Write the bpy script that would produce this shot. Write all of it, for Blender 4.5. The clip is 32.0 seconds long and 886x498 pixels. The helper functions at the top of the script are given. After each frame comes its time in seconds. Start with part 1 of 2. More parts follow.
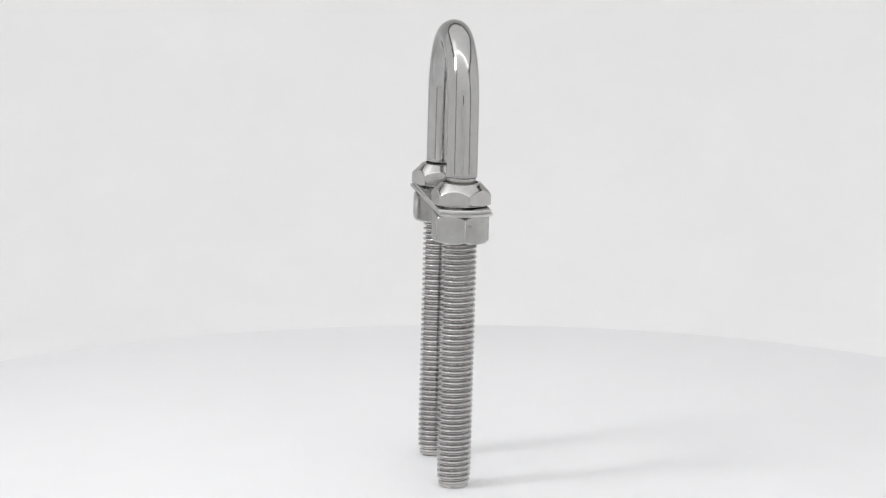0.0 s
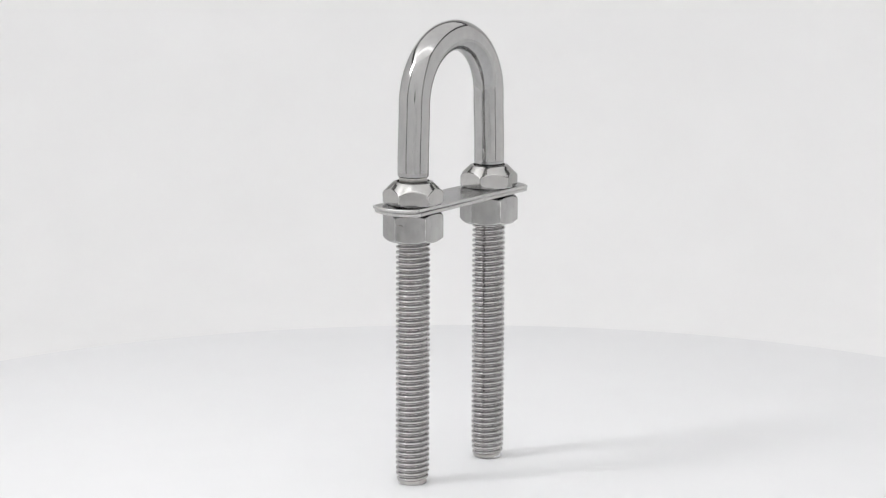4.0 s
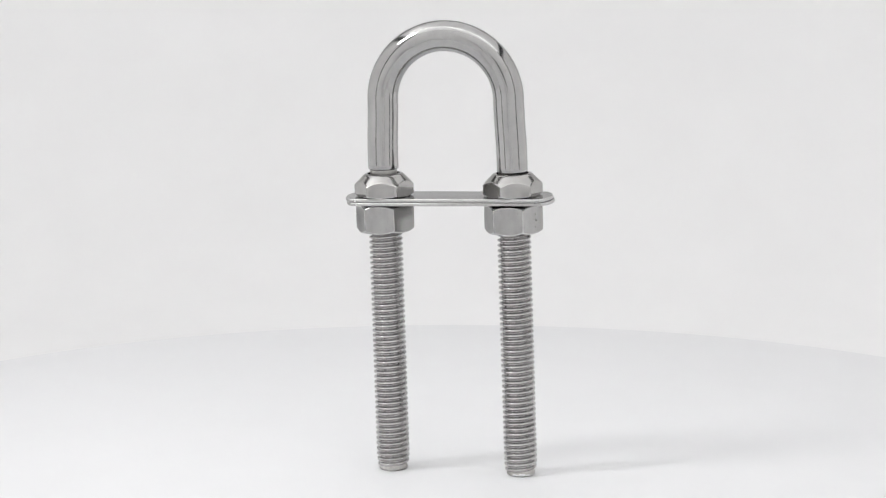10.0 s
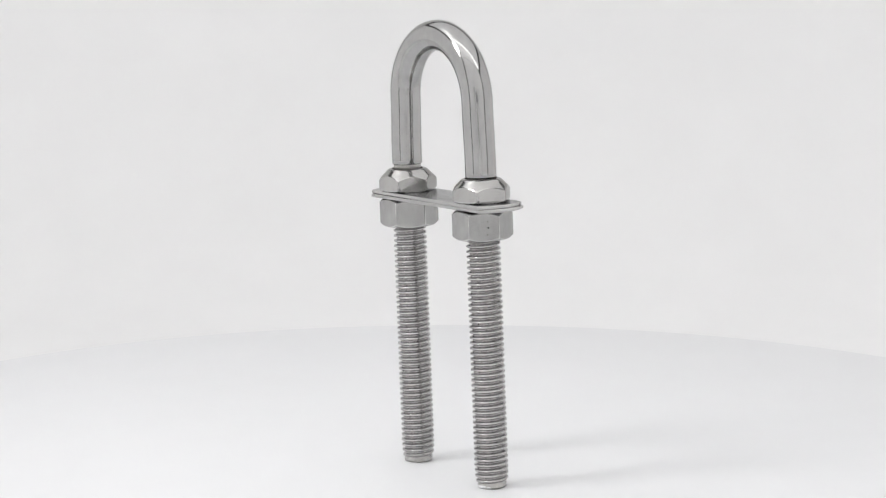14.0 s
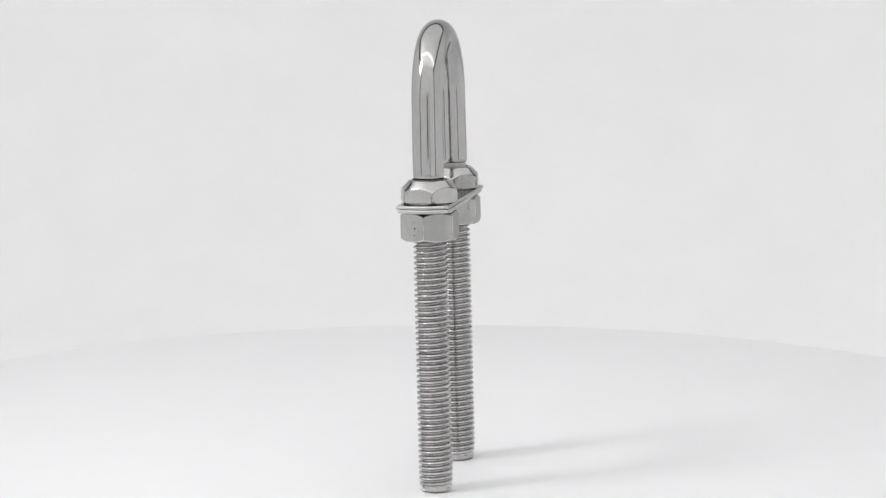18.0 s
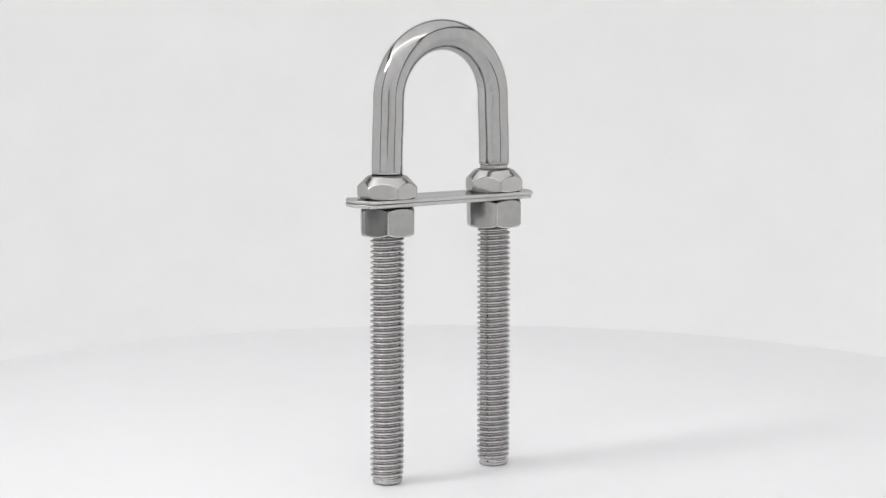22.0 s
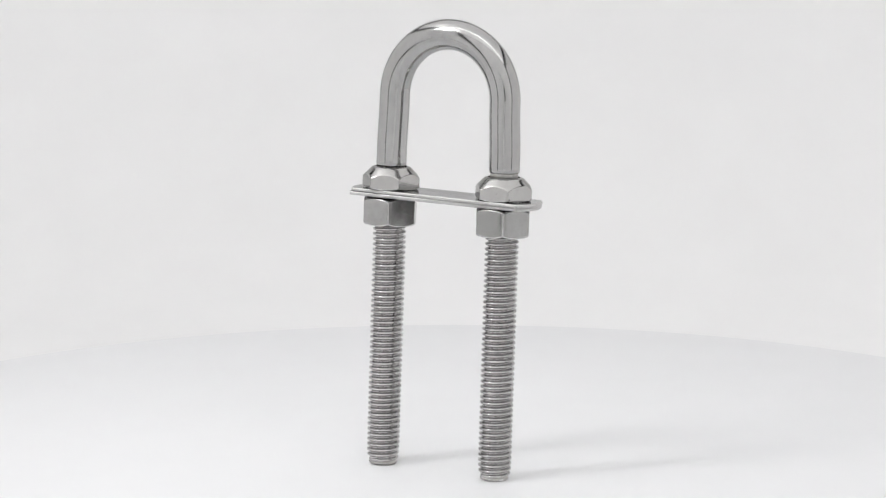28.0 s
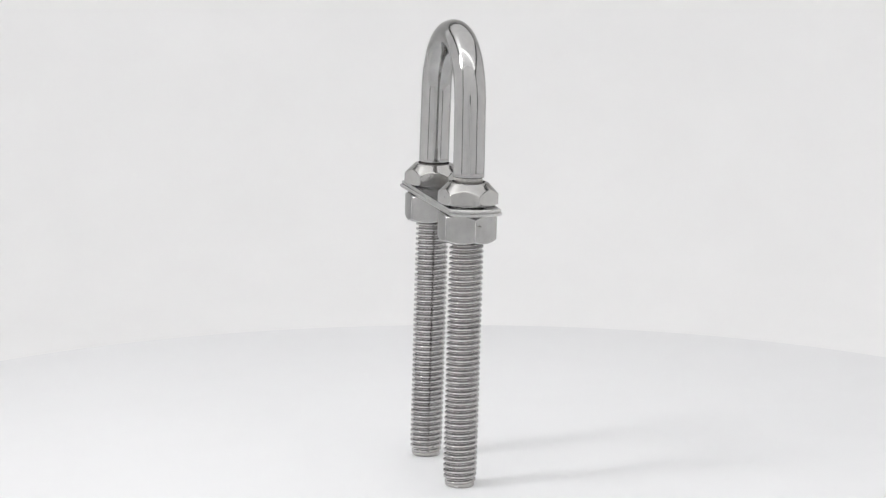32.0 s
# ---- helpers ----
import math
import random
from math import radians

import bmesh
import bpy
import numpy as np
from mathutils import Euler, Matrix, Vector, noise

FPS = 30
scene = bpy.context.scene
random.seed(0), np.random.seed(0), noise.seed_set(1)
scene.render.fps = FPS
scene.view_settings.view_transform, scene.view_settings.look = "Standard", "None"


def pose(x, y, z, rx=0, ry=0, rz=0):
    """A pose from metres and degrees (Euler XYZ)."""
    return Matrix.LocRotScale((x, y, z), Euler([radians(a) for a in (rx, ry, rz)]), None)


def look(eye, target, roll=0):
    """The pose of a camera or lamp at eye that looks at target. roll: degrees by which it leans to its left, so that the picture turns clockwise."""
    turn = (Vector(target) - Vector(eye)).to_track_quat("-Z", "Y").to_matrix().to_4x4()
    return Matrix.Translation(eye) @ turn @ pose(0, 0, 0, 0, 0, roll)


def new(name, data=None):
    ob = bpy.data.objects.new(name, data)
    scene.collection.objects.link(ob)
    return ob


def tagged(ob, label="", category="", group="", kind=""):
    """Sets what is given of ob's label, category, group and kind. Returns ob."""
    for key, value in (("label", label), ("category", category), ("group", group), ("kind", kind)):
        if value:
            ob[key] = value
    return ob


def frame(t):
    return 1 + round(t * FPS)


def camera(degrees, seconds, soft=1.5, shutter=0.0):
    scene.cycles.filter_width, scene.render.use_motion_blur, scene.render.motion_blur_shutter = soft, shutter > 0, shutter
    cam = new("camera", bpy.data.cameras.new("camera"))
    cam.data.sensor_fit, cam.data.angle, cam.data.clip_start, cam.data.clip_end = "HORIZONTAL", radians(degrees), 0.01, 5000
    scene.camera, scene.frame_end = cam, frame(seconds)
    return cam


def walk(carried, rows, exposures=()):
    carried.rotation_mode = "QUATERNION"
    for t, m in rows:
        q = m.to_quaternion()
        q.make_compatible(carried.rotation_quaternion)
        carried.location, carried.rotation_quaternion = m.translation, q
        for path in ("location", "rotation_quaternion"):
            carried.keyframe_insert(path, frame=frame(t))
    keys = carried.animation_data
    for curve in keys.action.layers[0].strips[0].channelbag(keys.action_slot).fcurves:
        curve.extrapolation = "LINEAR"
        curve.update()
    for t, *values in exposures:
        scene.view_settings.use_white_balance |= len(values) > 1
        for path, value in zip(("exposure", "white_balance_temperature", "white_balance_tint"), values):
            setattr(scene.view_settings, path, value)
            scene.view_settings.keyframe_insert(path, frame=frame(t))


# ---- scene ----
# One stainless U-bolt on a turning white platter, inside a closed photo tent of thin white cloth.
# The camera stands still; the platter and the U-bolt turn clockwise at a steady rate.

TURN_START, TURN_RATE = 98.76, -11.05      # degrees at 0 s, degrees a second
LENGTH = 32.0

# ---- camera ----
EYE = (0.0, -0.5601, 0.14345)
YAW, PITCH = -0.00151, 0.15746
AIM = (EYE[0] + math.sin(YAW) * math.cos(PITCH), EYE[1] + math.cos(YAW) * math.cos(PITCH), EYE[2] - math.sin(PITCH))
cam = camera(21.14, LENGTH, soft=1.25)
walk(cam, [(0.0, look(EYE, AIM, -0.168)), (LENGTH, look(EYE, AIM, -0.168))], [(0.0, 1.365), (LENGTH, 1.365)])


# ---- light ----
def area_lamp(name, m, sx, sy, watts, colour=(1, 1, 1)):
    data = bpy.data.lights.new(name, "AREA")
    data.shape, data.size, data.size_y = "RECTANGLE", sx, sy
    data.energy, data.color = watts, colour
    ob = new(name, data)
    ob.matrix_world = m
    return ob


world = bpy.data.worlds.new("room_light")
scene.world = world
world.use_nodes = True
world.node_tree.nodes["Background"].inputs["Color"].default_value = (1.0, 0.990, 0.985, 1)
world.node_tree.nodes["Background"].inputs["Strength"].default_value = 0.73

TENT_W, TENT_FRONT, TENT_BACK, TENT_H = 0.39, -0.285, 0.46, 0.452
LED_BAR = (0.075, -0.145, 0.62, 0.030, -16.0)     # an LED bar across the tent top: middle, length, width, turn
ADDED_TOP_LAMP = pose(-0.285, -0.02, TENT_H + 0.085, 0, 0, 62)      # an added lamp that shines a soft bright patch through the cloth of the tent top
ADDED_FRONT_LAMP = pose(0.03, -0.185, TENT_H + 0.060, 0, 0, -8)     # another added one that brightens the front of the tent top
KEY = (-0.322, -0.132, 0.388)
KEY_SIZE = (0.085, 0.115)
WARM = (1.0, 0.996, 0.988)
area_lamp("led_light", pose(LED_BAR[0], LED_BAR[1], TENT_H - 0.014, 0, 0, LED_BAR[4]), LED_BAR[2], LED_BAR[3], 0.075, WARM)
area_lamp("added_top_light", ADDED_TOP_LAMP, 0.26, 0.04, 0.22, WARM)
area_lamp("added_top_light", ADDED_FRONT_LAMP, 0.62, 0.05, 0.15, WARM)
area_lamp("key_light", look(KEY, (0.035, 0.01, 0.03)), *KEY_SIZE, 0.038, WARM).data.spread = radians(68)      # spread narrowed to spare the floor at the left


# ---- materials ----
def material(name, colour, rough, metal=0.0, grain=0.0, grain_scale=400.0, bump=0.0, bump_scale=900.0, stretch=(1, 1, 1), rough_var=0.0, stain=0.0):
    m = bpy.data.materials.new(name)
    m.use_nodes = True
    nt = m.node_tree
    n, l = nt.nodes, nt.links
    b = n["Principled BSDF"]
    b.inputs["Roughness"].default_value = rough
    b.inputs["Metallic"].default_value = metal
    if metal:
        b.inputs["Specular Tint"].default_value = (0.70, 0.70, 0.70, 1)
    b.inputs["Base Color"].default_value = (*colour, 1)
    co = n.new("ShaderNodeTexCoord")
    mp = n.new("ShaderNodeMapping")
    mp.inputs["Scale"].default_value = stretch
    l.new(co.outputs["Object"], mp.inputs["Vector"])

    def cloud(scale, detail=4.0):
        t = n.new("ShaderNodeTexNoise")
        t.inputs["Scale"].default_value = scale
        t.inputs["Detail"].default_value = detail
        l.new(mp.outputs["Vector"], t.inputs["Vector"])
        return t.outputs["Fac"]

    def span(fac, lo, hi):
        r = n.new("ShaderNodeMapRange")
        r.inputs["From Min"].default_value, r.inputs["From Max"].default_value = 0.3, 0.7
        r.inputs["To Min"].default_value, r.inputs["To Max"].default_value = lo, hi
        l.new(fac, r.inputs["Value"])
        return r.outputs["Result"]

    if grain or stain:
        small = span(cloud(grain_scale), 1 - grain, 1 + grain)
        large = span(cloud(grain_scale / 9, 2.0), 1 - stain, 1 + stain * 0.3)
        mul = n.new("ShaderNodeMath")
        mul.operation = "MULTIPLY"
        l.new(small, mul.inputs[0])
        l.new(large, mul.inputs[1])
        mix = n.new("ShaderNodeVectorMath")
        mix.operation = "SCALE"
        mix.inputs[0].default_value = colour
        l.new(mul.outputs[0], mix.inputs["Scale"])
        l.new(mix.outputs["Vector"], b.inputs["Base Color"])
    if rough_var:
        l.new(span(cloud(grain_scale / 3), max(rough - rough_var, 0.02), rough + rough_var), b.inputs["Roughness"])
    if bump:
        bp = n.new("ShaderNodeBump")
        bp.inputs["Strength"].default_value = bump
        bp.inputs["Distance"].default_value = 0.0001
        l.new(cloud(bump_scale, 3.0), bp.inputs["Height"])
        l.new(bp.outputs["Normal"], b.inputs["Normal"])
    return m


STEEL = (0.412, 0.410, 0.406)
M_BOW = material("polished_steel", STEEL, 0.115, 1.0, 0.05, 700, 0.10, 350, (1, 1, 0.45), 0.03, 0.05)
M_THREAD = material("rolled_thread_steel", (0.480, 0.476, 0.474), 0.20, 1.0, 0.12, 900, 0.0, 1500, (1, 1, 1), 0.06, 0.06)
M_NUT = material("nut_steel", (0.388, 0.385, 0.381), 0.15, 1.0, 0.07, 600, 0.22, 300, (1, 1, 0.6), 0.06, 0.18)
# Paler steel for the nuts' edges: their highlight is put into the colour.
M_EDGE_HIGHLIGHT = material("edge_highlight_steel", (0.62, 0.615, 0.61), 0.24, 1.0, 0.35, 900)
M_DOME = material("domed_nut_steel", (0.432, 0.427, 0.418), 0.13, 1.0, 0.05, 600, 0.30, 330, (1, 1, 0.6), 0.04)
M_PLATE = material("plate_steel", (0.49, 0.49, 0.492), 0.22, 1.0, 0.04, 500, 0.04, 1200, (0.2, 1, 1), 0.06)
M_PLATE_EDGE = material("sheared_plate_edge", (0.55, 0.547, 0.543), 0.34, 1.0, 0.10, 1500, 0.15, 1500, (1, 1, 1), 0.08)
M_FOOT = material("sawn_foot_steel", (0.50, 0.49, 0.475), 0.36, 1.0, 0.15, 1400, 0.25, 1300, (1, 1, 1), 0.08)
# Burr steel, made very pale: the glint on the foot is painted in.
M_BURR_GLINT = material("burr_glint_steel", (0.85, 0.85, 0.86), 0.30, 1.0, 0.1, 1400)
M_DARK = material("dark_pit", (0.05, 0.048, 0.045), 0.6)
M_PLATTER = material("platter_white", (0.748, 0.753, 0.765), 0.55, 0.0, 0.006, 60, 0.02, 300)
M_CLOTH = material("tent_cloth_white", (0.877, 0.877, 0.878), 0.9, 0.0, 0.01, 30, 0.05, 800)


def let_light_through(m, share):
    """Thin white cloth: part of the light that falls on one side leaves on the other."""
    n, l = m.node_tree.nodes, m.node_tree.links
    b = n["Principled BSDF"]
    glow = n.new("ShaderNodeBsdfTranslucent")
    glow.inputs["Color"].default_value = b.inputs["Base Color"].default_value
    mix = n.new("ShaderNodeMixShader")
    mix.inputs["Fac"].default_value = share
    l.new(b.outputs["BSDF"], mix.inputs[1])
    l.new(glow.outputs["BSDF"], mix.inputs[2])
    l.new(mix.outputs["Shader"], n["Material Output"].inputs["Surface"])


let_light_through(M_CLOTH, 0.75)
# Copy of the tent cloth with a raised share, added to brighten the front.
M_VEIL = material("front_cloth_white", (0.877, 0.877, 0.878), 0.9, 0.0, 0.01, 30, 0.05, 800)
let_light_through(M_VEIL, 0.97)
M_PAPER = material("backdrop_paper_white", (0.86, 0.86, 0.862), 0.85, 0.0, 0.01, 30, 0.05, 800)
M_SHEET = material("table_sheet_white", (0.92, 0.92, 0.92), 0.7, 0.0, 0.01, 20, 0.05, 500)
M_TABLE = material("table_grey", (0.28, 0.27, 0.26), 0.5, 0.0, 0.05, 60)
M_ROD = material("frame_rod_dark", (0.06, 0.06, 0.062), 0.5, 0.0, 0.1, 80)
M_BODY = material("camera_body_grey", (0.13, 0.13, 0.132), 0.5, 0.0, 0.1, 80)
M_LED = bpy.data.materials.new("led_housing")
M_LED.use_nodes = True
M_LED.node_tree.nodes["Principled BSDF"].inputs["Base Color"].default_value = (0.75, 0.75, 0.75, 1)


# ---- mesh helpers ----
def finish(bm, material_, sharp=None):
    me = bpy.data.meshes.new("mesh")
    bmesh.ops.recalc_face_normals(bm, faces=bm.faces)
    bm.to_mesh(me)
    bm.free()
    mats = material_ if isinstance(material_, (list, tuple)) else [material_]
    for m in mats:
        me.materials.append(m)
    if sharp is not None:
        for p in me.polygons:
            p.use_smooth = True
        me.set_sharp_from_angle(angle=radians(sharp))
    return me


def part(name, bm, material_, parent=None, label="", sharp=None):
    me = finish(bm, material_, sharp)
    me.name = name
    ob = new(name, me)
    ob.parent = parent
    if label:
        tagged(ob, label=label)
    return ob


def rings(bm, loops, cap_start=True, cap_end=True, closed=True):
    """Skin a list of loops of points with quads."""
    rows = [[bm.verts.new(p) for p in loop] for loop in loops]
    for r0, r1 in zip(rows, rows[1:]):
        k = len(r0)
        for i in range(k if closed else k - 1):
            j = (i + 1) % k
            bm.faces.new((r0[i], r0[j], r1[j], r1[i]))
    if cap_start:
        bm.faces.new(rows[0])
    if cap_end:
        bm.faces.new(rows[-1])
    return rows


def lathe(profile, k=48, x=0.0, y=0.0, spread=0.0):
    bm = bmesh.new()
    rings(bm, [[(x + spread * max(0.0, 1 - z / 0.059) + r * math.cos(2 * math.pi * i / k), y + r * math.sin(2 * math.pi * i / k), z) for i in range(k)] for r, z in profile])
    return bm


def box(bm, x0, x1, y0, y1, z0, z1, bevel=0.0):
    made = bmesh.ops.create_cube(bm, size=1.0, matrix=Matrix.Translation(((x0 + x1) / 2, (y0 + y1) / 2, (z0 + z1) / 2)) @ Matrix.Diagonal((x1 - x0, y1 - y0, z1 - z0, 1)))
    if bevel:
        edges = list({e for v in made["verts"] for e in v.link_edges})
        bmesh.ops.bevel(bm, geom=edges, offset=bevel, segments=2, profile=0.5, affect="EDGES")
    return bm


def wall(name, x0, x1, y0, y1, z0, z1, mat, label):
    ob = part(name, box(bmesh.new(), x0, x1, y0, y1, z0, z1), mat)
    return tagged(ob, label=label, category=name.split("_")[0], kind="structure")


# ---- the tent and the table ----
TABLE_Z = -0.030
wall("ground", -1.6, 1.6, -2.2, 1.2, TABLE_Z - 0.04, TABLE_Z - 0.001, M_TABLE, "bare grey table top under the white sheet")
wall("sheet", -0.55, 0.55, -0.85, 0.60, TABLE_Z - 0.0009, TABLE_Z, M_SHEET, "white sheet laid over the table top")


def backdrop():
    """White cloth that sweeps from the table up the back of the tent."""
    bm = bmesh.new()
    pts = [(TENT_FRONT, TABLE_Z + 0.002)]
    r, y1 = 0.16, TENT_BACK
    for i in range(17):
        a = math.pi / 2 * i / 16
        pts.append((y1 - r + r * math.sin(a), TABLE_Z + 0.002 + r - r * math.cos(a)))
    pts.append((y1, TENT_H))
    rows = []
    for side in (0, 1):
        rows.append([[bm.verts.new((x, y + side * 0.002, z - (0.0015 if side and z < TABLE_Z + 0.01 else 0.0))) for x in (-TENT_W, -0.15, 0.0, 0.15, TENT_W)] for y, z in pts])
    for side in (0, 1):
        for a, b in zip(rows[side], rows[side][1:]):
            for i in range(4):
                bm.faces.new((a[i], a[i + 1], b[i + 1], b[i]))
    ob = part("backdrop", bm, M_PAPER, sharp=40)
    return tagged(ob, label="plain white seamless paper sweeping up behind the turntable", category="backdrop", kind="structure")


backdrop()
wall("wall_left", -TENT_W - 0.004, -TENT_W - 0.001, TENT_FRONT, TENT_BACK + 0.01, TABLE_Z, TENT_H, M_CLOTH, "white cloth side of the photo tent")
wall("wall_right", TENT_W + 0.001, TENT_W + 0.004, TENT_FRONT, TENT_BACK + 0.01, TABLE_Z, TENT_H, M_CLOTH, "white cloth side of the photo tent")
wall("ceiling", -TENT_W - 0.004, TENT_W + 0.004, TENT_FRONT - 0.004, TENT_BACK + 0.01, TENT_H + 0.001, TENT_H + 0.004, M_CLOTH, "white cloth top of the photo tent")


def front_cloth():
    """The closed front of the tent, with an upright slot, and an added cloth sleeve that runs back to the camera."""
    y0, y1 = TENT_FRONT - 0.004, TENT_FRONT - 0.001
    half, low, high = 0.062, TABLE_Z + 0.002, 0.170
    bm = bmesh.new()
    box(bm, -TENT_W, -half, y0, y1, low, TENT_H)
    box(bm, half, TENT_W, y0, y1, low, TENT_H)
    box(bm, -half, half, y0, y1, high, TENT_H)
    ob = part("wall_front", bm, M_VEIL)
    tagged(ob, label="white cloth front of the photo tent with a camera slot", category="wall", kind="structure")
    # Added sleeve: closes off the slot so that the steel mirrors pale cloth there.
    bm = bmesh.new()
    back, wide, top, t = -0.70, 0.130, 0.300, 0.003
    loops = [[(x, y0 - 0.001, z) for x, z in ((-half, low), (-half, high), (half, high), (half, low))],
             [(x, back, z) for x, z in ((-wide, low), (-wide, top), (wide, top), (wide, low))]]
    outer = [[(x + (t if x > 0 else -t), y - (t if y == back else 0.0), z + (t if z > low else 0.0)) for x, y, z in loop] for loop in loops]
    rings(bm, loops, False, True, closed=False)
    rings(bm, outer, False, True, closed=False)
    ob = part("sleeve", bm, M_CLOTH)
    tagged(ob, label="added unseen white cloth sleeve that keeps the slot bright in reflections", category="sleeve", kind="structure")


front_cloth()


def rod(name, p, q, r):
    p, q = Vector(p), Vector(q)
    m = Matrix.Translation(p) @ (q - p).to_track_quat("Z", "Y").to_matrix().to_4x4()
    bm = lathe([(r * 0.9, 0), (r, 0.002), (r, (q - p).length - 0.002), (r * 0.9, (q - p).length)], 16)
    bm.transform(m)
    ob = part(name, bm, M_ROD, sharp=40)
    return tagged(ob, label="thin dark frame rod along an edge of the tent", category="rod", group="tent frame rods", kind="structure")


ROD = 0.026
for sx in (-1, 1):
    x = sx * (TENT_W - ROD)
    rod("trim", (x, TENT_FRONT, TABLE_Z), (x, TENT_FRONT, TENT_H - 2 * ROD), ROD)
    rod("trim", (x, TENT_FRONT + ROD, TENT_H - ROD), (x, TENT_BACK - ROD, TENT_H - ROD), ROD)
rod("trim", (-TENT_W + 2 * ROD, TENT_BACK - ROD, TENT_H - ROD), (TENT_W - 2 * ROD, TENT_BACK - ROD, TENT_H - ROD), ROD)


def corner_joint():
    """The moulded joint of the frame rods at one upper front corner."""
    bm = bmesh.new()
    x, z = TENT_W - 0.004, TENT_H - 0.004
    box(bm, x - 0.075, x, TENT_FRONT + 0.002, TENT_FRONT + 0.050, z - 0.060, z, 0.006)
    ob = part("trim", bm, M_ROD, sharp=30)
    return tagged(ob, label="dark moulded corner joint of the tent frame", category="joint", kind="structure")


corner_joint()


def led_bar():
    x, y, w, d, turn = LED_BAR
    thing = tagged(new("led_bar"), label="white LED light bar under the tent top", category="lamp")
    thing.matrix_world = pose(x, y, TENT_H - 0.0125, 0, 0, turn)
    part("housing", box(bmesh.new(), -w / 2 - 0.004, w / 2 + 0.004, -d / 2 - 0.004, d / 2 + 0.004, 0.0, 0.0125, 0.002), M_LED, thing, sharp=30)


def flood_lamp(m, sx, sy, label):
    thing = tagged(new("flood_lamp"), label=label, category="lamp")
    thing.matrix_world = m @ pose(0, 0, 0.003)
    part("housing", box(bmesh.new(), -sx / 2 - 0.004, sx / 2 + 0.004, -sy / 2 - 0.004, sy / 2 + 0.004, 0.0, 0.012, 0.002), M_LED, thing, sharp=30)
    part("arm", lathe([(0.003, 0.010), (0.003, 0.032)], 12), M_ROD, thing, sharp=30)
    return thing


led_bar()
# Housings for the two added lamps that brighten the tent top from outside.
for m, w, d in ((ADDED_TOP_LAMP, 0.26, 0.04), (ADDED_FRONT_LAMP, 0.62, 0.05)):
    lamp = flood_lamp(m, w, d, "added unseen lamp on posts that brightens the cloth tent top")
    drop = m.translation.z + 0.003 - TENT_H - 0.0045
    for sx in (-1, 1):
        part("post", lathe([(0.003, -drop), (0.003, 0.012)], 12, sx * (w / 2 + 0.007)), M_ROD, lamp, sharp=30)
flood_lamp(look(KEY, (0.035, 0.01, 0.03)), *KEY_SIZE, "small white LED lamp in the tent corner")


def stand_camera():
    """The camera's own body and stand, which show only in the polished bar."""
    thing = tagged(new("stand_camera"), label="dark camera body on a slim white table stand", category="camera")
    thing.matrix_world = pose(0.0, -0.62, TABLE_Z + 0.0001)
    z = 0.143 - TABLE_Z
    part("body", box(bmesh.new(), -0.040, 0.040, -0.02, 0.02, z - 0.075, z + 0.055, 0.006), M_BODY, thing, sharp=30)
    part("foot", lathe([(0.045, 0.0), (0.046, 0.001), (0.046, 0.004), (0.044, 0.006)], 40), M_LED, thing, sharp=30)
    part("column", lathe([(0.004, 0.006), (0.004, z - 0.075)], 16), M_LED, thing, sharp=30)


stand_camera()

# ---- the turntable ----
PLATTER_R = 0.191


def turntable():
    thing = tagged(new("turntable"), label="plain white round motorised display turntable on the white sheet", category="turntable")
    thing.matrix_world = pose(0, 0, TABLE_Z + 0.0021)
    h = -TABLE_Z - 0.0021
    part("base", lathe([(0.165, 0.0), (0.168, 0.001), (0.170, 0.018), (0.168, 0.0195)], 96), M_PLATTER, thing, sharp=30)
    platter = part("platter", lathe([(PLATTER_R - 0.003, h - 0.0075), (PLATTER_R - 0.001, h - 0.007), (PLATTER_R, h - 0.0055), (PLATTER_R, h - 0.003), (PLATTER_R - 0.001, h - 0.0008), (PLATTER_R - 0.003, h)], 160), M_PLATTER, thing, "smooth matt white turning platter", sharp=30)
    return thing, platter


# ---- the U-bolt ----
HALF = 0.0156            # half the distance between the legs
ROD_R = 0.00365
APEX = 0.10917
ARC_R = 0.01516         # the legs draw in a little towards the bend
ARC_Z = APEX - ROD_R - ARC_R
PITCH_MM = 0.00127
OD, ROOT = 0.00402, 0.00322
SPLAY = 0.00014         # the legs spread a little towards their feet
FOOT = {-1: 0.00034, 1: -0.00034}
NUT_Z = {-1: 0.0590, 1: 0.0588}
NUT_H = 0.0068
NUT_FLAT = 0.0062
PLATE_Z = 0.0659
PLATE_T = 0.00082
DOME_Z = PLATE_Z + 2 * PLATE_T + 0.00005
DOME_H = 0.0054
SHANK_Z = {-1: 0.0739, 1: 0.0730}


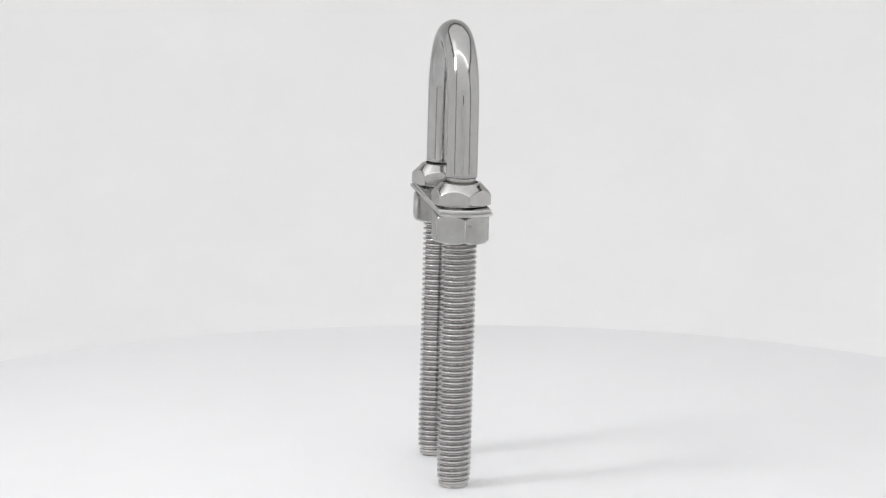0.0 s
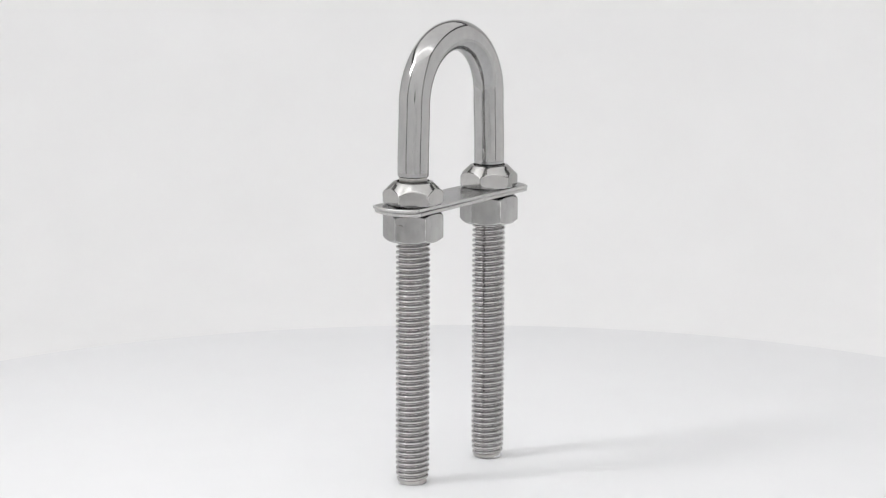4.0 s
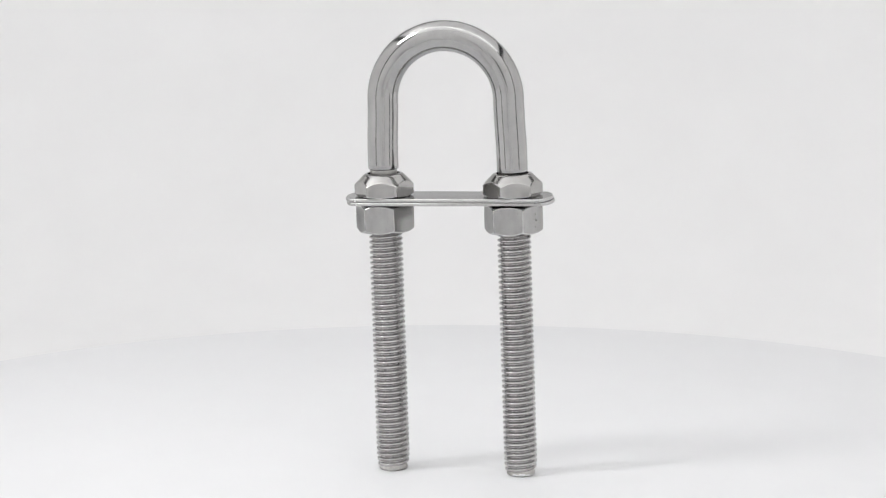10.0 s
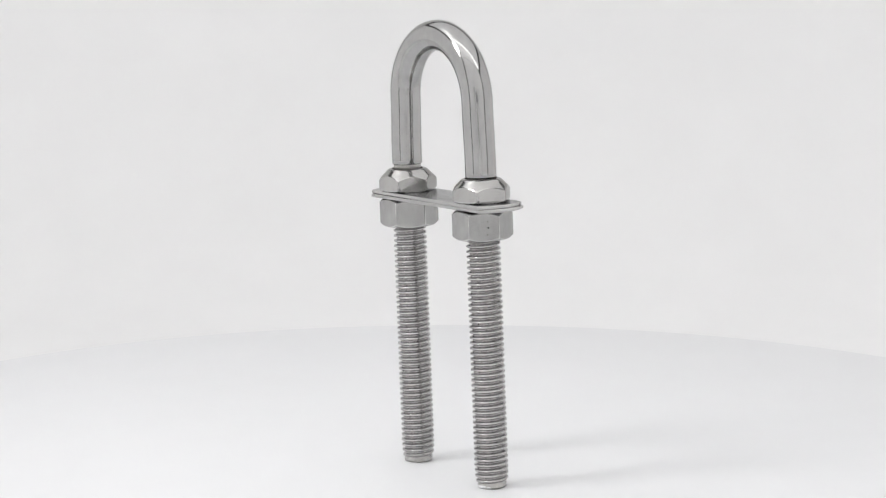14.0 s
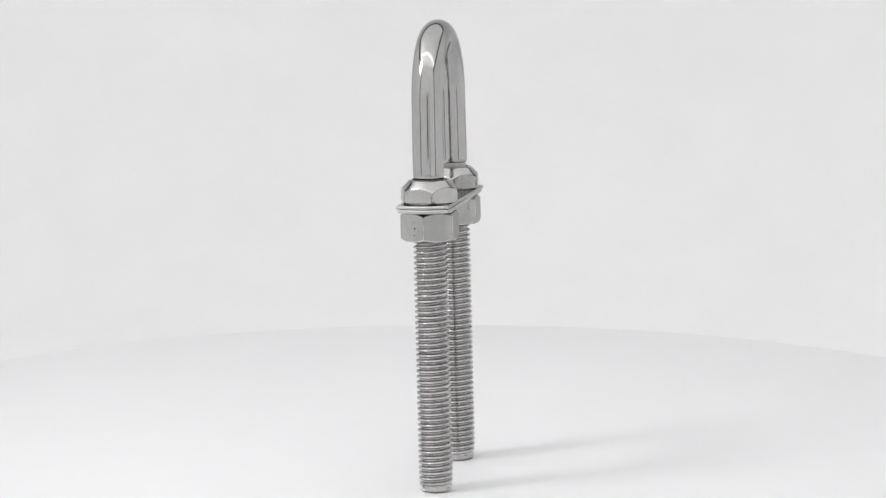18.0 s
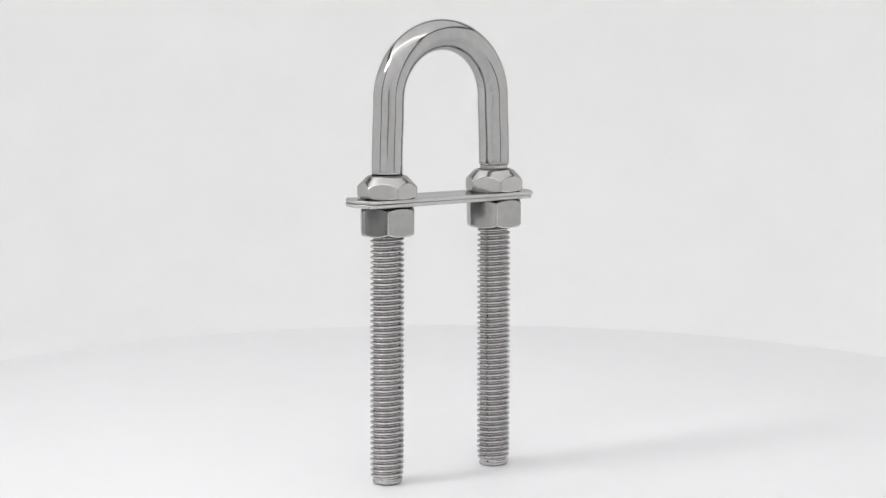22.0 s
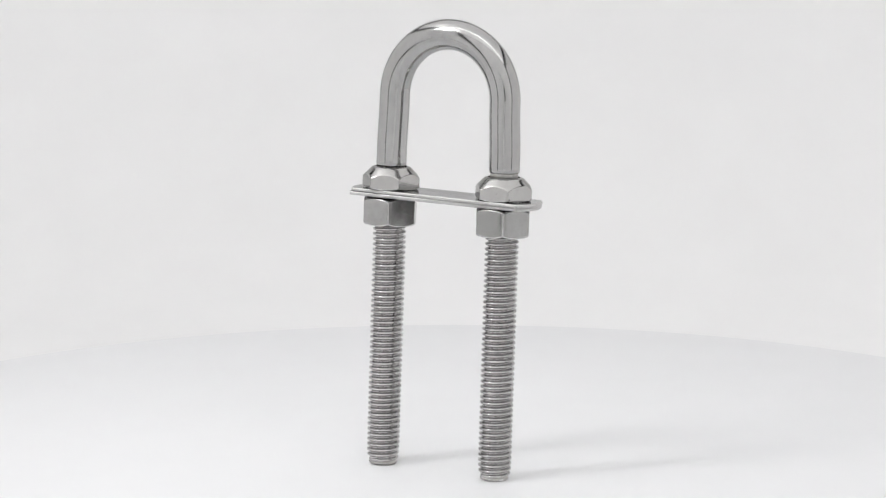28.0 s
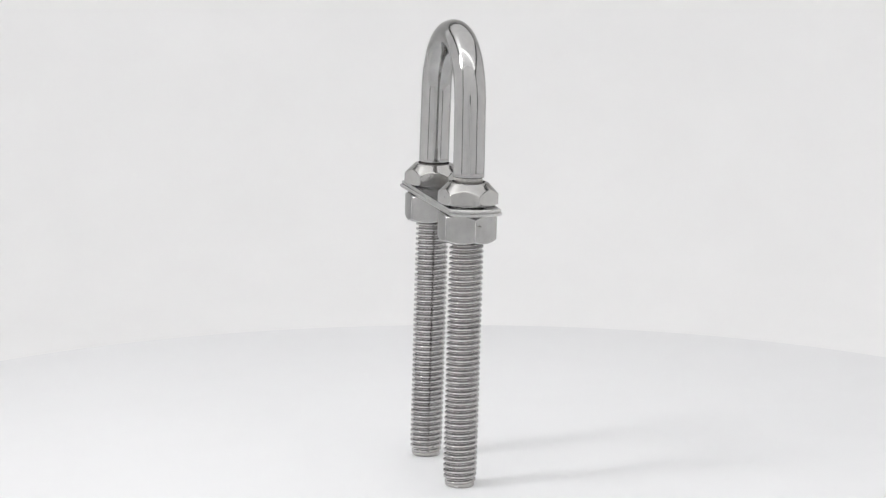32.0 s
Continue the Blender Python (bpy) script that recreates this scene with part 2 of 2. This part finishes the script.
def bow():
    """The polished round bar: two shanks and the half-circle between them."""
    k = 40
    stations = []
    for sx in (-1, 1):
        z0 = SHANK_Z[sx]
        line = [((sx * HALF, 0, z), (0, 0, 1), r) for z, r in ((z0, ROD_R * 0.90), (z0 + 0.00012, ROD_R * 0.965), (z0 + 0.0004, ROD_R), (z0 + 0.0015, ROD_R))]
        z1 = z0 + 0.003
        for i in range(10):
            f = i / 10
            lean = -sx * (HALF - ARC_R) * 3 * f * (2 - 2 * f) / (ARC_Z - z1)
            line.append(((sx * (HALF + (ARC_R - HALF) * f * f * (3 - 2 * f)), 0, z1 + (ARC_Z - z1) * f), (lean, 0, 1), ROD_R))
        if sx < 0:
            stations += line
            for i in range(61):
                a = math.pi * i / 60
                stations.append(((-ARC_R * math.cos(a), 0, ARC_Z + ARC_R * math.sin(a)), (math.sin(a), 0, math.cos(a)), ROD_R))
        else:
            stations += [(c, (-d[0], 0, -1), r) for c, d, r in reversed(line)]
    loops = []
    for c, d, r in stations:
        side = Vector(d).normalized().cross(Vector((0, 1, 0)))
        loops.append([Vector(c) + r * (math.cos(2 * math.pi * i / k) * side + math.sin(2 * math.pi * i / k) * Vector((0, 1, 0))) for i in range(k)])
    bm = bmesh.new()
    rings(bm, loops)
    return bm


def threaded_leg(sx):
    """A right-handed rolled thread as one helical skin."""
    k = 40
    z0, z1 = FOOT[sx] + 0.0001, SHANK_Z[sx] - 0.0012
    half = [(0.06, ROOT + 0.00003), (0.13, ROOT + 0.00013), (0.20, ROOT + 0.00031), (0.28, OD - 0.00025), (0.335, OD - 0.00010), (0.41, OD - 0.00002)]
    profile = [(0.0, ROOT)] + half + [(0.50, OD)] + [(1 - f, r) for f, r in reversed(half)]
    turns = int((z1 - z0) / PITCH_MM)
    bm = bmesh.new()
    rows = []
    for s in range(turns * k + 1):
        a = 2 * math.pi * s / k
        row = []
        for f, r in profile:
            z = z0 + PITCH_MM * (s / k + f)
            turn = s / k
            fade = min(1.0, turn / 0.3 * 0.6, 0.55 + 0.32 * turn / 1.3 if turn < 1.3 else 0.87 + 0.13 * (turn - 1.3) / 1.5)
            r = ROOT + (r - ROOT) * fade
            row.append(bm.verts.new((sx * (HALF + SPLAY * max(0.0, 1 - z / 0.059)) + r * math.cos(a), r * math.sin(a), z)))
        rows.append(row)
    for s in range(turns * k):
        for i in range(len(profile) - 1):
            bm.faces.new((rows[s][i], rows[s + 1][i], rows[s + 1][i + 1], rows[s][i + 1]))
        if s + k <= turns * k:
            bm.faces.new((rows[s][-1], rows[s + 1][-1], rows[s + 1 + k][0] if s + 1 + k <= turns * k else rows[s + k][0], rows[s + k][0])) if s + 1 + k <= turns * k else None
    return bm


def leg_core(sx):
    z0 = FOOT[sx]
    return lathe([(0.0030, z0), (0.00328, z0 + 0.0001), (0.00344, z0 + 0.0003), (0.0034, z0 + 0.0005), (ROOT - 0.00001, z0 + 0.0013), (ROOT - 0.00001, SHANK_Z[sx] - 0.0010), (0.0033, SHANK_Z[sx] - 0.0007), (0.0033, SHANK_Z[sx] + 0.0001)], 48, sx * HALF, 0.0, sx * SPLAY)


def chip(sx, a, z, w, h):
    """A small burr on the rim of a leg's foot, pale enough to carry a glint."""
    bm = bmesh.new()
    r = 0.00341
    loops = []
    for i in range(7):
        f = i / 6
        b = a + (f - 0.5) * w / r
        t = math.sin(math.pi * f)
        c, s_ = math.cos(b), math.sin(b)
        x0 = sx * (HALF + SPLAY)
        loops.append([(x0 + (r - 0.0001) * c, (r - 0.0001) * s_, z), (x0 + (r + 0.00016 * t + 0.00003) * c, (r + 0.00016 * t + 0.00003) * s_, z + 0.0001), (x0 + (r + 0.0001 * t + 0.00003) * c, (r + 0.0001 * t + 0.00003) * s_, z + h * (0.4 + 0.6 * t)), (x0 + (r - 0.0001) * c, (r - 0.0001) * s_, z + h)])
    rings(bm, loops)
    return bm


def hex_angles():
    """Angles round a hexagon with corners at 0, 60, ... degrees, closer together at the rounded corners."""
    steps = (-2.4, -1.75, -1.2, -0.6, 0.0, 0.6, 1.2, 1.75, 2.4, 5.0, 9.0, 15.0, 22.0, 30.0, 38.0, 45.0, 51.0, 55.0)
    return [radians(60 * c + d) for c in range(6) for d in steps]


def hex_radius(a, flat, round_=0.0004):
    """Distance from the axis to the edge of a hexagon with rounded corners."""
    b = (a % (math.pi / 3)) - math.pi / 6
    r = flat / math.cos(b)
    c = abs(((a + math.pi / 6) % (math.pi / 3)) - math.pi / 6)
    d = (flat - round_) / math.cos(math.pi / 6)
    q = round_ ** 2 - (d * math.sin(c)) ** 2
    return min(r, d * math.cos(c) + math.sqrt(q)) if q > 0 else r


def hex_body(flat, cut_low, cut_high, hole, height, hole_top=None, highlight_corners=True):
    """A hexagon prism whose ends are turned down: cut_low and cut_high give the height at a radius."""
    angles = hex_angles()
    k = len(angles)
    rs = [hex_radius(a, flat) for a in angles]
    top_r = hole_top or hole
    ease = 0.00015

    def loop(radii, heights):
        return [(r * math.cos(a), r * math.sin(a), z) for a, r, z in zip(angles, radii, heights)]

    loops = [loop([hole] * k, [0.0] * k)]
    for f in (0.0, 0.35, 0.7):
        low = [flat * 0.93 + (r - flat * 0.93) * f for r in rs]
        loops.append(loop(low, [cut_low(r) for r in low]))
    loops.append(loop([r - ease for r in rs], [cut_low(r - ease) for r in rs]))
    loops.append(loop([r - 0.2 * ease for r in rs], [cut_low(r) + 0.25 * ease for r in rs]))
    loops.append(loop(rs, [cut_low(r) + ease for r in rs]))
    loops.append(loop(rs, [cut_low(r) * 0.5 + cut_high(r) * 0.5 for r in rs]))
    loops.append(loop(rs, [cut_high(r) - ease for r in rs]))
    loops.append(loop([r - 0.2 * ease for r in rs], [cut_high(r) - 0.25 * ease for r in rs]))
    for f in (0.05, 0.12, 0.22, 0.33, 0.44, 0.55, 0.66, 0.77, 0.88, 1.0):
        high = [r + (top_r - r) * f for r in rs]
        loops.append(loop(high, [cut_high(r) for r in high]))
    bm = bmesh.new()
    rings(bm, loops, cap_start=False, cap_end=False)
    # a lighter steel paints highlights on the eased rims and upright corners
    bm.faces.ensure_lookup_table()
    for i, f in enumerate(bm.faces):
        ring, column = divmod(i, k)
        corner = column % 18 in (3, 4)
        if ring in (4, 5) or (ring in (6, 7) and corner and highlight_corners):
            f.material_index = 1
    kk = [loop([top_r] * k, [cut_high(top_r)] * k), loop([hole] * k, [height * 0.6] * k), loop([hole] * k, [0.0] * k)]
    rings(bm, kk, False, False)
    bmesh.ops.remove_doubles(bm, verts=bm.verts, dist=1e-7)
    return bm


def curve_at(points, r):
    for (r0, z0), (r1, z1) in zip(points, points[1:]):
        if r0 <= r <= r1:
            return z0 + (z1 - z0) * (r - r0) / (r1 - r0)
    return points[0][1] if r < points[0][0] else points[-1][1]


def hex_nut():
    flat = NUT_FLAT
    low = [(0.0, 0.0), (0.0059, 0.0), (0.0062, 0.00012), (0.0064, 0.00024), (0.0075, 0.00110)]
    return hex_body(flat, lambda r: curve_at(low, r), lambda r: NUT_H - curve_at(low, r), 0.0036, NUT_H)


def domed_nut():
    flat = NUT_FLAT
    low = [(0.0, 0.0), (0.0056, 0.0), (0.0063, 0.00012), (0.0075, 0.0006)]

    # a plain turned cone with a narrow rim round the bar
    top = [(0.0, 0.00538), (0.0040, 0.00538), (0.0045, 0.00531), (0.0047, 0.00518), (0.0064, 0.00347), (0.0076, 0.00226)]

    def dome(r):
        return curve_at(top, r)

    return hex_body(flat, lambda r: curve_at(low, r), dome, 0.0036, DOME_H, 0.00385, False)


def plate(z0):
    """A flat strap with shallow round ends; the upper edges are eased."""
    hw, corner, tip = 0.0062, 0.0228, 0.0250
    sag = tip - corner
    rad = (hw * hw + sag * sag) / (2 * sag)
    half_angle = math.asin(hw / rad)
    pts = []
    for sx in (1, -1):
        for i in range(15):
            a = -half_angle + 2 * half_angle * i / 14
            pts.append((sx * (tip - rad + rad * math.cos(a)), sx * rad * math.sin(a)))

    def loop(z, inset):
        out = []
        for x, y in pts:
            out.append((x * (1 - inset / tip), y * (1 - inset / hw), z))
        return out

    bm = bmesh.new()
    b = 0.00018
    loops = [loop(z0, b), loop(z0 + b, 0), loop(z0 + PLATE_T - b, 0), loop(z0 + PLATE_T, b)]
    rings(bm, loops)
    bm.faces.ensure_lookup_table()
    for f in bm.faces:
        if len(f.verts) == 4:
            f.material_index = 1
    return bm


# Darker, duller steel for the curved marks and the fainter pits.
M_DULL = material("dull_dark_steel", (0.20, 0.19, 0.18), 0.35, 1.0, 0.2, 3000)


def on_face(bm, face, z):
    """Turn a mark drawn in x (along the face) and y (up it) onto a nut's face, whose middle lies at that angle."""
    a = radians(face)
    m = Matrix(((-math.sin(a), 0, math.cos(a), NUT_FLAT * math.cos(a)), (math.cos(a), 0, math.sin(a), NUT_FLAT * math.sin(a)), (0, 1, 0, z), (0, 0, 0, 1)))
    bm.transform(m)
    return bm


def dot(u, v, r):
    bm = bmesh.new()
    rings(bm, [[(u + q * r * math.cos(2 * math.pi * i / 12), v + q * r * math.sin(2 * math.pi * i / 12), h) for i in range(12)] for q, h in ((1.0, -0.00002), (0.9, 0.00002), (0.4, 0.00001))])
    return bm


def arc_mark(u, v, r, a0, a1, w):
    """A thin mark along part of a circle, thinning at its ends."""
    bm = bmesh.new()
    loops = []
    for i in range(13):
        a = radians(a0 + (a1 - a0) * i / 12)
        t = w * (0.25 + 0.75 * math.sin(math.pi * i / 12))
        c, s_ = math.cos(a), math.sin(a)
        loops.append([(u + (r - t) * c, v + (r - t) * s_, -0.00002), (u + (r - t) * c, v + (r - t) * s_, 0.000012), (u + (r + t) * c, v + (r + t) * s_, 0.000012), (u + (r + t) * c, v + (r + t) * s_, -0.00002)])
    rings(bm, loops)
    return bm


def u_bolt():
    thing = tagged(new("u_bolt"), label="polished stainless steel U-bolt with strap plates and nuts, standing upright", category="U-bolt")
    part("bow", bow(), M_BOW, thing, "polished round steel bow", sharp=50)
    for sx in (-1, 1):
        leg = part("leg", leg_core(sx), M_FOOT, thing, "matt threaded steel leg", sharp=50)
        part("thread", threaded_leg(sx), M_THREAD, leg, sharp=60)
        for turn, w, h in ((-104, 0.0016, 0.00050), (-76, 0.0017, 0.00062), (-50, 0.0012, 0.00040)) if sx > 0 else ((150, 0.0012, 0.00035),):
            part("burr", chip(sx, radians(turn), FOOT[sx] + 0.00015, w, h), M_BURR_GLINT, leg, "burr on the foot's rim with its glint in the colour", sharp=40)
        if sx > 0:
            speck = dot(0.0, 0.0, 0.00024)
            speck.transform(pose(HALF, 0, 0.0392, 0, 0, -61) @ pose(OD - 0.00002, 0, 0, 90, 0, 90))
            part("pit", speck, M_DARK, leg, "small dark pit in the thread")
    for i, name in enumerate(("lower_plate", "upper_plate")):
        ob = part(name, plate(0.0), [M_PLATE, M_PLATE_EDGE], thing, "thin satin steel strap plate", sharp=25)
        ob.matrix_basis = pose(0.0003 + 0.00015 * (1 - 2 * i), 0, PLATE_Z + i * (PLATE_T + 0.00004), 0, 0, 0.5 * (1 - 2 * i))
    low, dome = None, None
    for sx, turn_low, turn_dome in ((-1, 0.0, 7.5), (1, -2.0, 17.0)):
        if low is None:
            low = part("hex_nut", hex_nut(), [M_NUT, M_EDGE_HIGHLIGHT], thing, "plain steel hexagon nut", sharp=60)
            dome = part("domed_nut", domed_nut(), [M_DOME, M_EDGE_HIGHLIGHT], thing, "polished steel domed hexagon nut", sharp=60)
            a, b = low, dome
        else:
            a, b = new("hex_nut", low.data), new("domed_nut", dome.data)
            a.parent = b.parent = thing
            tagged(a, label="plain steel hexagon nut")
            tagged(b, label="polished steel domed hexagon nut")
        for nut in (a, b):
            even = nut.modifiers.new("even_faces", "WEIGHTED_NORMAL")
            even.weight, even.keep_sharp = 90, True
        a.matrix_basis = pose(sx * HALF, 0, NUT_Z[sx], 0, 0, turn_low)
        b.matrix_basis = pose(sx * HALF, 0, DOME_Z, 0, 0, turn_dome)
        if sx < 0:
            part("curved_mark", on_face(arc_mark(-0.0024, 0.0035, 0.0010, 40, 125, 0.00013), 210, 0.0), M_DULL, a, "dull dark curved mark")
            part("curved_mark", on_face(arc_mark(0.0022, 0.0045, 0.0007, 90, 280, 0.00007), 30, 0.0), M_DULL, a, "dull dark curved mark")
            part("pit", on_face(dot(0.0007, 0.0020, 0.00013), 90, 0.0), M_DARK, b, "small dark pit")
        else:
            for u, v, r, dirt in ((0.0009, 0.0047, 0.00017, M_DULL), (0.0010, 0.0033, 0.00023, M_DARK), (0.0008, 0.0017, 0.00020, M_DULL)):
                part("pit", on_face(dot(u, v, r), -30, 0.0), dirt, a, "small dark pit")
    return thing


TABLE, PLATTER = turntable()
BOLT = u_bolt()
LEAN = Matrix.Rotation(0.02562, 4, "X") @ Matrix.Rotation(-0.02415, 4, "Y")
STAND = Matrix.Translation((0.00232, 0.00063, 0.00010)) @ LEAN


def motions():
    """The platter and the U-bolt on it turn together about the upright axis."""
    times = [i * 0.5 for i in range(int(LENGTH * 2) + 1)]
    spin = [(t, Matrix.Rotation(radians(TURN_START + TURN_RATE * t), 4, "Z")) for t in times]
    walk(PLATTER, spin)
    walk(BOLT, [(t, m @ STAND) for t, m in spin])


motions()
